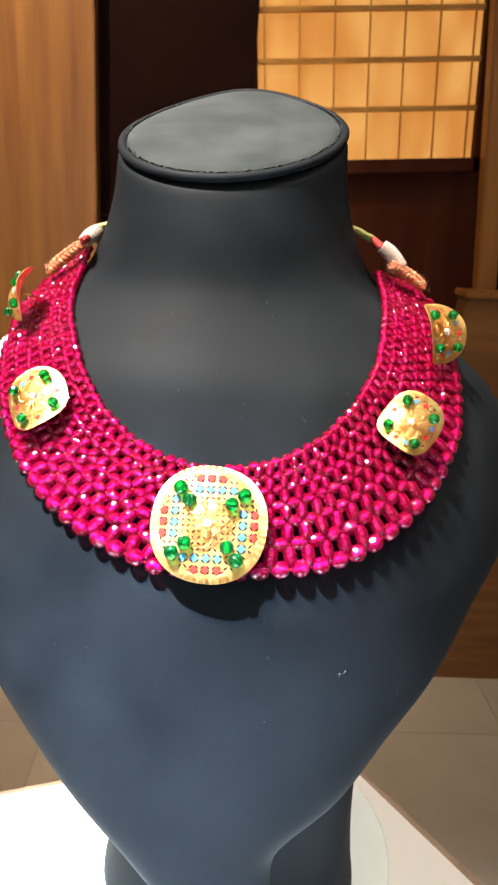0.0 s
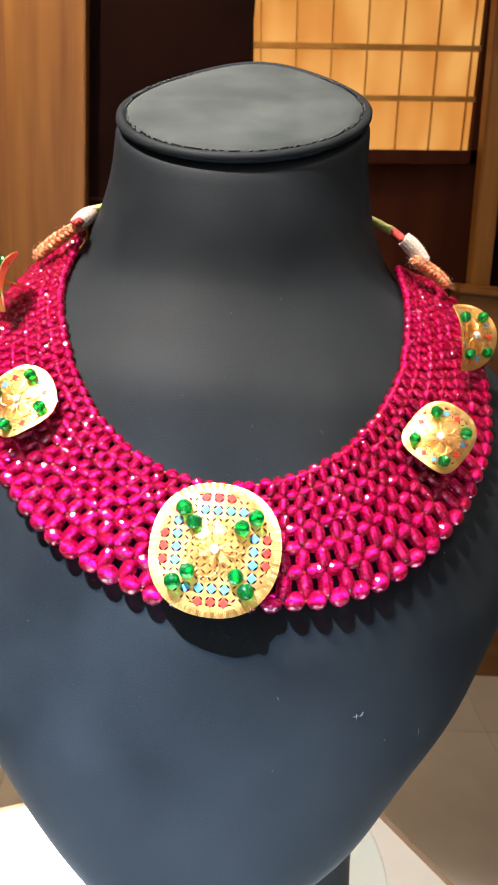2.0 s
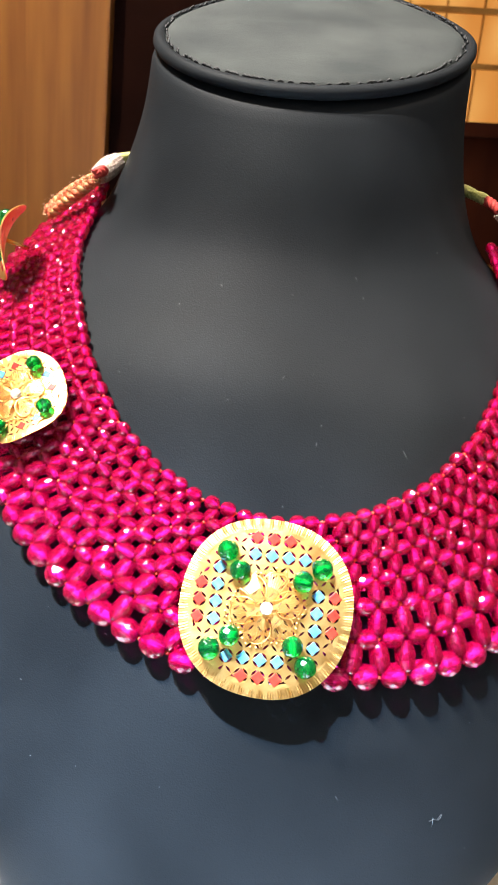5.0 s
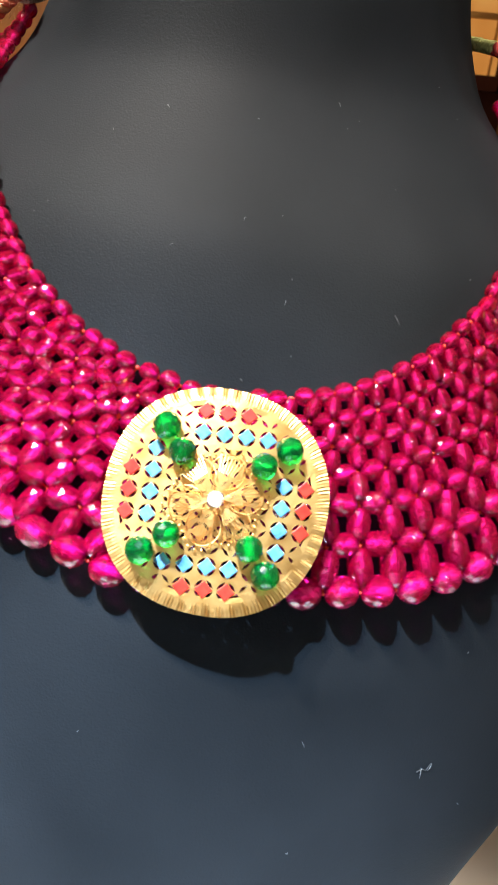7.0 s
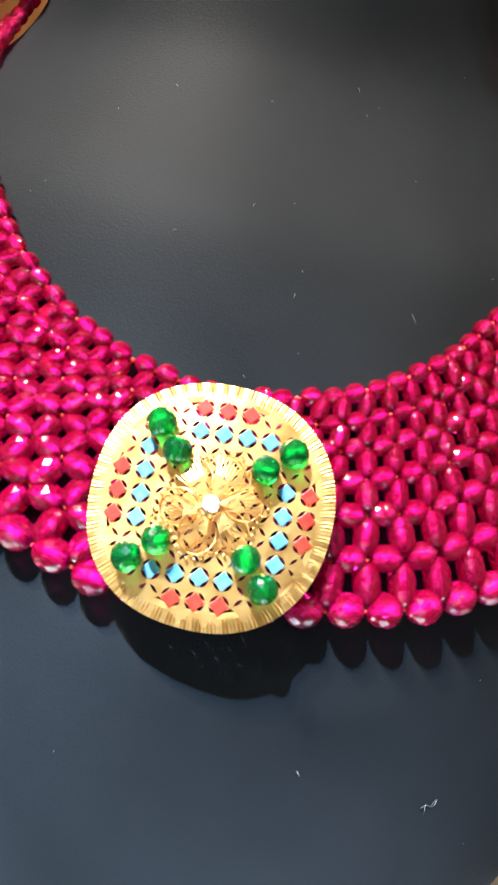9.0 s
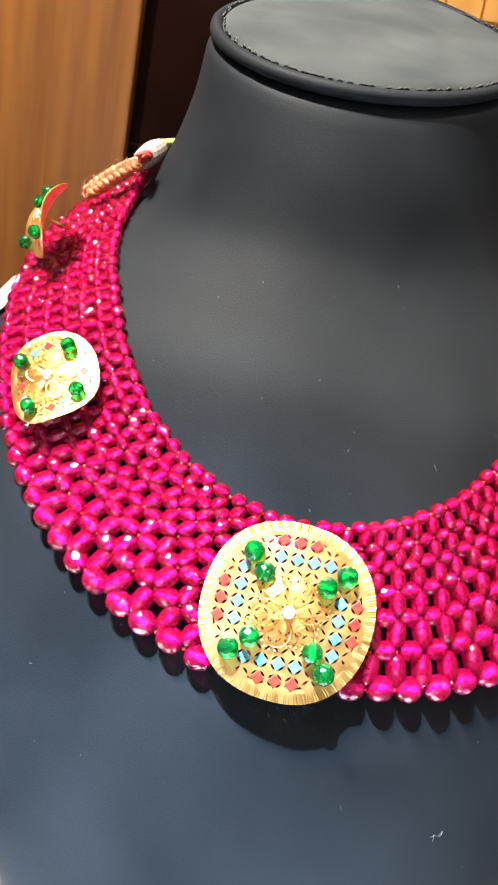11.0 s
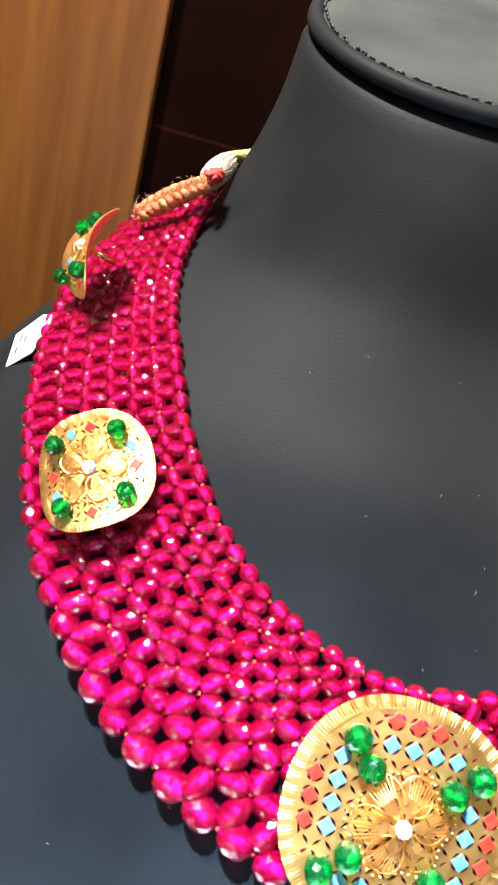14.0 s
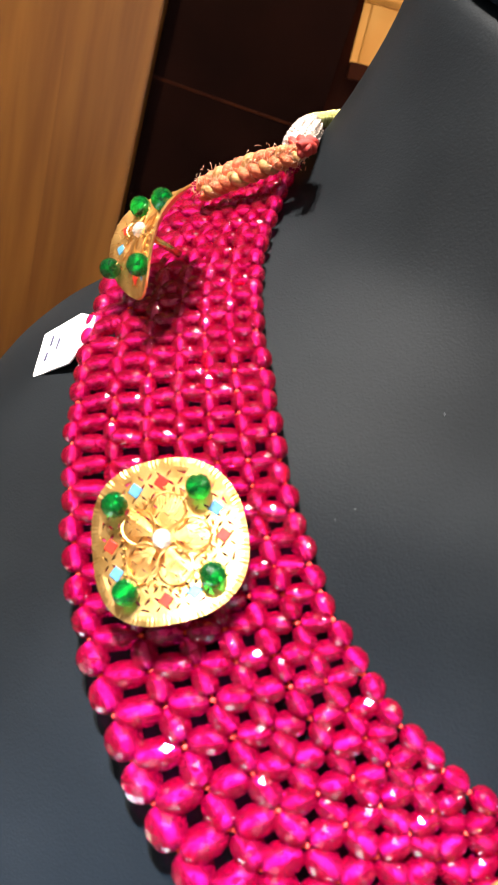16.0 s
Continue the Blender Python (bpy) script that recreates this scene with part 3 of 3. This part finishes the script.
# ---------- gold medallions ----------
def medallion(name, centre, right, upward, radius, square, bend, bulge, petals, label, small, bead_at=0.76, low_at=0.76):
    """A pierced gold plate with a fluted rim, a wire flower, enamel diamonds and green beads."""
    u = Vector(right).normalized()
    v = Vector(upward)
    v = (v - u * v.dot(u)).normalized()
    n = u.cross(v)
    m = Matrix.Translation(centre) @ Matrix((u, v, n)).transposed().to_4x4()
    owner = new(name)
    tagged(owner, label)
    owner.matrix_world = m
    owner.parent = necklace
    owner.matrix_parent_inverse = Matrix.Translation(necklace.location).inverted()
    R = radius
    p = 0.194 * R if not small else 0.25 * R
    skew = radians(4) if not small else 0.0

    def lie(x, y, h=0.0):
        r2 = (x * x + y * y) / (R * R)
        return Vector((x, y, h + bend * (y * y - x * x) / R - bulge * R * r2 + 0.012 * R * math.sin(5 * math.atan2(y, x) + 1) * r2))

    def turned(x, y):
        """Into the lattice, which is turned a little against the green beads."""
        return x * math.cos(skew) - y * math.sin(skew), x * math.sin(skew) + y * math.cos(skew)

    def rim(a):
        return R / (abs(math.cos(a)) ** square + abs(math.sin(a)) ** square) ** (1 / square)

    bm = bmesh.new()
    steps = 400 if not small else 230
    rows = []
    for f, h in [(0.84, -0.00003), (0.885, 0.00008), (0.94, 0.00005), (1.0, -0.0001), (1.0, -0.0005), (0.94, -0.00045), (0.84, -0.00045)]:
        ring = []
        for i in range(steps):
            a = 2 * math.pi * i / steps
            ridge = (0.00007 if i % 2 else -0.00007) * (1.5 * abs(math.sin(i * 12.9898)) ** 2) * (1.0 if 0.90 < f else 0.0) * (R / 0.02)
            ring.append(lie(rim(a) * f * math.cos(a), rim(a) * f * math.sin(a), h + (ridge if h > -0.0004 else 0)))
        rows.append(ring)
    skin(bm, rows + rows[:1])
    bmesh.ops.remove_doubles(bm, verts=bm.verts, dist=1e-6)
    reach = int(1.0 / 0.09) + 1
    for i in range(-reach, reach + 1):
        for j in range(-reach, reach + 1):
            if (i + j) % 2:
                continue
            cx, cy = i * p / 2, j * p / 2
            if math.hypot(cx, cy) > rim(math.atan2(cy, cx)) * 0.86 + 0.1 * p:
                continue
            ring = []
            corner = [(p / 2, 0), (0, p / 2), (-p / 2, 0), (0, -p / 2)]
            for k in range(4):
                ax, ay = corner[k]
                bx, by = corner[(k + 1) % 4]
                for s, inset in ((0, 0), (0.15, 0.0), (0.34, 0.16), (0.5, 0.20), (0.66, 0.16), (0.85, 0.0)):
                    x, y = ax + (bx - ax) * s, ay + (by - ay) * s
                    if small and not 0.62 < math.hypot(cx, cy) / R < 0.84:
                        inset *= 0.65
                    ring.append((cx + x * (1 - inset), cy + y * (1 - inset)))
            ring = [turned(x, y) for x, y in ring]
            top = [bm.verts.new(lie(x, y, 0.00008)) for x, y in ring]
            low = [bm.verts.new(lie(x, y, -0.00038)) for x, y in ring]
            bm.faces.new(top)
            bm.faces.new(low[::-1])
            for k in range(len(ring)):
                q = (k + 1) % len(ring)
                if k % 6 in (0, 5):
                    continue
                bm.faces.new((top[k], low[k], low[q], top[q]))
    bmesh.ops.remove_doubles(bm, verts=bm.verts, dist=2e-6)
    part("plate", bm, GOLD, owner, smooth=False)

    bm = bmesh.new()
    fr = (0.42 if not small else 0.58) * R
    for k in range(petals):
        a = 2 * math.pi * k / petals + 0.3
        mid = Vector((math.cos(a), math.sin(a), 0)) * fr * 0.62
        side = Vector((-math.sin(a), math.cos(a), 0))
        fore = Vector((math.cos(a), math.sin(a), 0))
        for size, high in ((1.0, 0.0),):
            loop = []
            for s in np.linspace(0, 2 * math.pi, 33):
                q = mid + fore * math.cos(s) * fr * 0.38 * size + side * math.sin(s) * fr * 0.36 * size
                loop.append(lie(q.x, q.y, 0.0007 + high + 0.0011 * (R / 0.02) * (1 - (q.length / fr) ** 2) + 0.0004 * math.sin(s * 2)))
            tube(bm, loop, 0.00014 if not small else 0.00019, 5)
        for g in np.linspace(-0.95, 0.95, 8):
            tip = mid + fore * fr * 0.30 + side * fr * 0.30 * g
            tube(bm, [lie(fore.x * fr * 0.12, fore.y * fr * 0.12, 0.0022 * (R / 0.02)), lie(tip.x * 0.6, tip.y * 0.6, 0.0024 * (R / 0.02)), lie(tip.x, tip.y, 0.0012)], 0.00010, 4)
    count = 46 if not small else 36
    for k in range(count):
        a = 2 * math.pi * k / count
        wob = fr * (1.02 + 0.10 * math.cos(petals * (a - 0.3)))
        bmesh.ops.create_icosphere(bm, subdivisions=1, radius=0.00030, matrix=Matrix.Translation(lie(wob * math.cos(a), wob * math.sin(a), 0.0006)))
    part("flower", bm, GOLD, owner, "raised gold wire flower", smooth=False)

    bm = facet_bead(ROUND)
    bmesh.ops.transform(bm, matrix=Matrix.Translation(lie(0, 0, 0.0030 * (R / 0.02))) @ Matrix.Diagonal((0.0030, 0.0030, 0.0024, 1)), verts=bm.verts)
    part("crystal", bm, CRYSTAL, owner, "clear faceted centre crystal", smooth=False)

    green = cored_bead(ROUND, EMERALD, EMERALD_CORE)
    spots = [(0.775, d, 0.0052) for d in (45, 135, 225, 315)] + [(0.51, d + 1, 0.0050) for d in (45, 135, 225, 315)] if not small else [(a, d, 0.0042) for a, d in zip((bead_at, bead_at, low_at, low_at), (45, 135, 225, 315))]
    for f, d, size in spots:
        x, y = f * R * math.cos(radians(d)), f * R * math.sin(radians(d))
        ob = new("green_bead", green)
        ob.parent = owner
        ob.matrix_local = Matrix.Translation(lie(x, y, size * 0.42)) @ pose(0, 0, 0, 90, jig.uniform(0, 40), d + 60 + jig.uniform(-20, 20)) @ Matrix.Diagonal((size, size, size * 0.95, 1))

    def diamond(mat, word, i, j):
        bm = bmesh.new()
        s = p * 0.41
        rows = [[(i * p + x * f, j * p + y * f, h) for x, y in ((s, 0), (0, s), (-s, 0), (0, -s))] for f, h in ((1.0, 0.0001), (1.0, 0.00018), (0.86, 0.00026))]
        skin(bm, [[lie(*turned(x, y), h) for x, y, h in r] for r in rows], cap_last=True)
        part("enamel_diamond", bm, mat, owner, word, smooth=False)

    if not small:
        for turn in range(4):
            for mat, word, j, ks in ((RED_ENAMEL, "coral red enamel", 4, (-1, 0, 1)), (BLUE_ENAMEL, "turquoise blue enamel", 3, (-1, 0, 1, 2))):
                for k in ks:
                    x, y = k, j
                    for _ in range(turn):
                        x, y = -y, x
                    diamond(mat, word, x, y)
    else:
        for turn in range(4):
            for mat, word, x, y in ((RED_ENAMEL, "coral red enamel", 0.3, 2.85), (BLUE_ENAMEL, "turquoise blue enamel", -1.1, 2.7)):
                for _ in range(turn):
                    x, y = -y, x
                diamond(mat, word, x, y)
        bm = bmesh.new()
        tube(bm, [lie(0, 0, -0.0003), Vector((0, 0, -0.0035)), Vector((0, 0, -0.0075))], 0.0007, 8)
        part("stem", bm, GOLD_WIRE, owner, "short gold post")
    return owner


medallion("centre_medallion", (-0.0111, 0.2266, 0.2696), (0.0225, -0.003, -0.0007), (0.0024, 0.012, 0.0192), 0.0207, 2.25, 0.02, 0.05, 6, "round pierced gold medallion with eight green beads", False)


def tilted(a, b):
    """Sides of a square whose corners lie along a and b."""
    a, b = Vector(a).normalized(), Vector(b).normalized()
    return a - b, a + b


r, w = tilted((0.0171, -0.009, -0.001), (0.007, 0.011, 0.0165))
medallion("side_medallion", (-0.0806, 0.2683, 0.2992), r, w, 0.0127, 2.5, -0.13, 0.02, 5, "small bent gold medallion with four green beads", True)
r, w = tilted((0.0179, -0.002, 0.003), (-0.004, 0.012, 0.0178))
medallion("side_medallion", (0.0638, 0.2560, 0.3013), r, w, 0.0113, 3.0, 0.30, 0.0, 5, "small bent gold medallion with four green beads", True)
medallion("side_medallion", (-0.0988, 0.3144, 0.3328), (0.397, -0.777, 0.36), (0.13, 0.45, 0.88), 0.0118, 2.3, -0.26, 0.0, 5, "small bent gold medallion standing off the beads", True, bead_at=0.66, low_at=0.92)
medallion("side_medallion", (0.0838, 0.2945, 0.3300), (0.75, 0.62, -0.05), (-0.1, 0.4, 0.9), 0.0130, 2.8, -0.26, 0.0, 5, "small bent gold medallion standing off the beads", True)


# ---------- cords that tie the collar behind the neck ----------
def strands(bm, points, radius, lay, count=3, turns=9.0, width=None, sides=6, phase=0.0, plait=False):
    """Twisted strands round a line of points."""
    line = spline(points, 90)
    pts = [Vector(p) for p in line]
    for s in range(count):
        run, radii, side = [], [], None
        for k, p in enumerate(pts):
            u = k / (len(pts) - 1)
            d = (pts[min(k + 1, len(pts) - 1)] - pts[max(k - 1, 0)]).normalized()
            side = d.orthogonal().normalized() if side is None else (side - d * side.dot(d)).normalized()
            a = 2 * math.pi * (turns * u + s / count + phase)
            f = width(u) if width else 1.0
            if plait:
                run.append(p + (side * 1.35 * math.sin(a) + d.cross(side) * 0.6 * math.sin(2 * a)) * lay * f)
            else:
                run.append(p + (side * math.cos(a) + d.cross(side) * math.sin(a)) * lay * f)
            radii.append(radius * f)
        tube(bm, run, radii, sides)
    return bm


def end_cord(sign, braid, wrap, knot, cord):
    """The braid along the end of the collar, the silver wrap and the thin cord behind the neck."""
    swell = lambda u: 0.7 + 0.5 * math.sin(math.pi * min(1, 0.2 + u * 0.75))
    for k, mat in enumerate((ZARI, ZARI_GOLD, ZARI)):
        bm = strands(bmesh.new(), braid, 0.00112, 0.0012, 1, 3.4, swell, 7, k / 3, True)
        under(part("braid_strand", bm, mat, label="orange thread strand" if mat is ZARI else "pale gold thread strand"), necklace)
    fuzz = random.Random(8)
    line = spline(braid, 60)
    bm = bmesh.new()
    for _ in range(1500):
        p = Vector(line[fuzz.randrange(60)]) + Vector((fuzz.gauss(0, 1), fuzz.gauss(0, 1), fuzz.gauss(0, 1))) * 0.0012
        q = p + Vector((fuzz.gauss(0, 1), fuzz.gauss(0, 1), fuzz.gauss(0, 1) + 0.1)) * 0.00055
        tube(bm, [p, (p + q) / 2 + Vector((0, 0, 0.0002)), q], 0.00007, 3)
    fluff = under(part("fluff", bm, FLUFF, label="loose pale salmon fibres"), necklace)
    tagged(fluff, kind="stuff")
    bm = bmesh.new()
    pts = [Vector(p) for p in spline(wrap, 24)]
    radii = [0.0026 + 0.0006 * math.sin(k / 23 * math.pi) + 0.00035 * (k % 2) for k in range(24)]
    tube(bm, pts, radii, 14)
    seed = random.Random(5)
    for k in range(0, 24):
        d = (pts[min(k + 1, 23)] - pts[max(k - 1, 0)]).normalized()
        side = d.orthogonal().normalized()
        for s in range(16):
            a = 2 * math.pi * (s / 16 + 0.5 / 16 * (k % 2) + seed.uniform(-0.01, 0.01))
            bmesh.ops.create_icosphere(bm, subdivisions=1, radius=0.00033, matrix=Matrix.Translation(pts[k] + (side * math.cos(a) + d.cross(side) * math.sin(a)) * (radii[k] + seed.uniform(-0.0002, 0.0000))))
    under(part("silver_wrap", bm, SILVER, label="silvery metallic thread wrap"), necklace)
    bm = strands(bmesh.new(), knot, 0.0010, 0.0009, 3, 1.5)
    under(part("knot", bm, KNOT, label="dark red thread knot"), necklace)
    bm = strands(bmesh.new(), cord, 0.0011, 0.0010, 3, 16)
    under(part("tie_cord", bm, LIME, label="twisted lime and gold cord"), necklace)


end_cord(-1,
         [(-0.0926, 0.3420, 0.3396), (-0.0870, 0.3407, 0.3446), (-0.0806, 0.3380, 0.3497), (-0.0742, 0.3348, 0.3540)],
         [(-0.0754, 0.3400, 0.3541), (-0.0738, 0.3480, 0.3566), (-0.0724, 0.3560, 0.3586)],
         [(-0.0745, 0.3300, 0.3550), (-0.0730, 0.3340, 0.3560), (-0.0765, 0.3420, 0.3550)],
         [(-0.0735, 0.3560, 0.3590), (-0.0718, 0.3640, 0.3600), (-0.0685, 0.3760, 0.3612), (-0.0610, 0.3920, 0.3640), (-0.0460, 0.4080, 0.3690), (-0.0240, 0.4220, 0.3730), (-0.0080, 0.4250, 0.3740)])
end_cord(1,
         [(0.0850, 0.3360, 0.3440), (0.0800, 0.3360, 0.3475), (0.0735, 0.3350, 0.3510), (0.0675, 0.3330, 0.3535)],
         [(0.0735, 0.3365, 0.3525), (0.0680, 0.3385, 0.3580), (0.0635, 0.3390, 0.3612)],
         [(0.0635, 0.3395, 0.3605), (0.0620, 0.3430, 0.3622), (0.0605, 0.3470, 0.3635)],
         [(0.0605, 0.3470, 0.3635), (0.0580, 0.3560, 0.3650), (0.0550, 0.3700, 0.3670), (0.0470, 0.3900, 0.3690), (0.0320, 0.4080, 0.3710), (0.0110, 0.4220, 0.3730), (-0.0080, 0.4250, 0.3740)])


# ---------- small things ----------
def price_tag():
    owner = tagged(new("price_tag"), "small white paper price tag tucked under the beads", "price tag")
    owner.matrix_world = Matrix.Translation((-0.1106, 0.3190, 0.3042)) @ frame_of(Vector((0.56, -0.42, 0.68)), Vector((-0.55, -0.50, 0.66)))
    bm = bmesh.new()
    rows = []
    for h in (0.0, 0.00035):
        ring = []
        for y, z in ((-0.0065, -0.0105), (0.0055, -0.0098), (0.0065, 0.004), (0.002, 0.010), (-0.0030, 0.0098), (-0.007, 0.003)):
            ring.append((h + 5 * z * z, y, z))
        rows.append(ring)
    skin(bm, rows, cap_first=True, cap_last=True)
    bmesh.ops.recalc_face_normals(bm, faces=bm.faces)
    part("paper", bm, PAPER, owner, smooth=False)
    for k, (y, z, w) in enumerate(((-0.003, -0.006, 0.0028), (0.0012, -0.0065, 0.0022), (-0.001, -0.003, 0.0030))):
        bm = bmesh.new()
        box(bm, 0.0004 + 5 * z * z, y - w / 2, z - 0.00035, 0.0007 + 5 * z * z, y + w / 2, z + 0.00035)
        part("writing_bar", bm, INK, owner, "dark handwriting mark", smooth=False)


price_tag()


def cap_stitches():
    """The seam round the cap: short stitches with gaps."""
    bm = bmesh.new()
    ring = bust_ring(BUST[0], count=190, grow=-0.0039, lift=0.0036)
    wob = random.Random(2)
    for i in range(190):
        if i % 2 and wob.random() < 0.6:
            continue
        a, b = Vector(ring[i]), Vector(ring[(i + 1) % 190])
        j = Vector((wob.gauss(0, 1), wob.gauss(0, 1), 0)) * 0.00045
        tube(bm, [a.lerp(b, 0.05) + j - Vector((0, 0, 0.0002)), a.lerp(b, 0.5) + j + Vector((0, 0, 0.0003)), a.lerp(b, 0.95) + j - Vector((0, 0, 0.0002))], 0.00036, 5)
    return bm


stitches = part("stitching", cap_stitches(), STITCH, label="uneven black seam stitches")
tagged(stitches, kind="stuff")
under(stitches, bust)


def lint():
    """Pale fluff, dust and a few nicks on the leatherette."""
    dust = random.Random(11)
    bm = bmesh.new()
    spots = [(0.0232, 0.3945, 0.0022, 70), (-0.001, 0.3941, 0.0012, 30), (-0.0109, 0.4114, 0.0010, 10), (-0.030, 0.4387, 0.0009, 80), (0.0077, 0.4445, 0.0012, 60), (0.0395, 0.3040, 0.0024, 40), (0.0415, 0.3052, 0.0018, 10), (0.0125, 0.3090, 0.0014, 75)]
    for _ in range(44):
        spots.append((dust.uniform(-0.085, 0.085), dust.uniform(0.26, 0.47), dust.uniform(0.0002, 0.0008), dust.uniform(0, 180)))
    for x, q, size, turn in spots:
        p, n = on_bust(x, q, 0.0001)
        if abs(x) > 0.06 and q > 0.4:
            continue
        t = n.orthogonal().normalized()
        t = Matrix.Rotation(radians(turn), 3, n) @ t
        s = n.cross(t)
        pts = [p - t * size / 2, p + s * size * dust.uniform(-0.2, 0.2) + n * 0.0002, p + t * size / 2]
        tube(bm, pts, [0.00004, 0.00008, 0.00003], 4)
    return bm


tagged(part("lint", lint(), LINT), "pale lint flecks on the leatherette", "lint", kind="stuff")


def nicks():
    """Short dark cracks in the leatherette."""
    bm = bmesh.new()
    for run in (((0.0385, 0.3042), (0.0398, 0.3048), (0.0407, 0.3045), (0.0418, 0.3060)), ((0.0640, 0.2985), (0.0643, 0.3000), (0.0641, 0.3012))):
        tube(bm, [on_bust(x, q, 0.0001)[0] for x, q in run], 0.00013, 4)
    return bm


cracks = under(part("crack", nicks(), STITCH, label="short dark cracks in the leatherette"), bust)
tagged(cracks, kind="stuff")

# floor tiles
tile_mesh = mesh_of("tile", box(bmesh.new(), -0.2993, -0.2993, -0.004, 0.2993, 0.2993, 0.004, bevel=0.0005), TILE, smooth=False)
for i in range(7):
    for j in range(7):
        ob = new("tile", tile_mesh)
        ob.matrix_world = pose(-1.9 + 0.6 * i, -1.95 + 0.6 * j, -0.9)
        under(ob, floor)
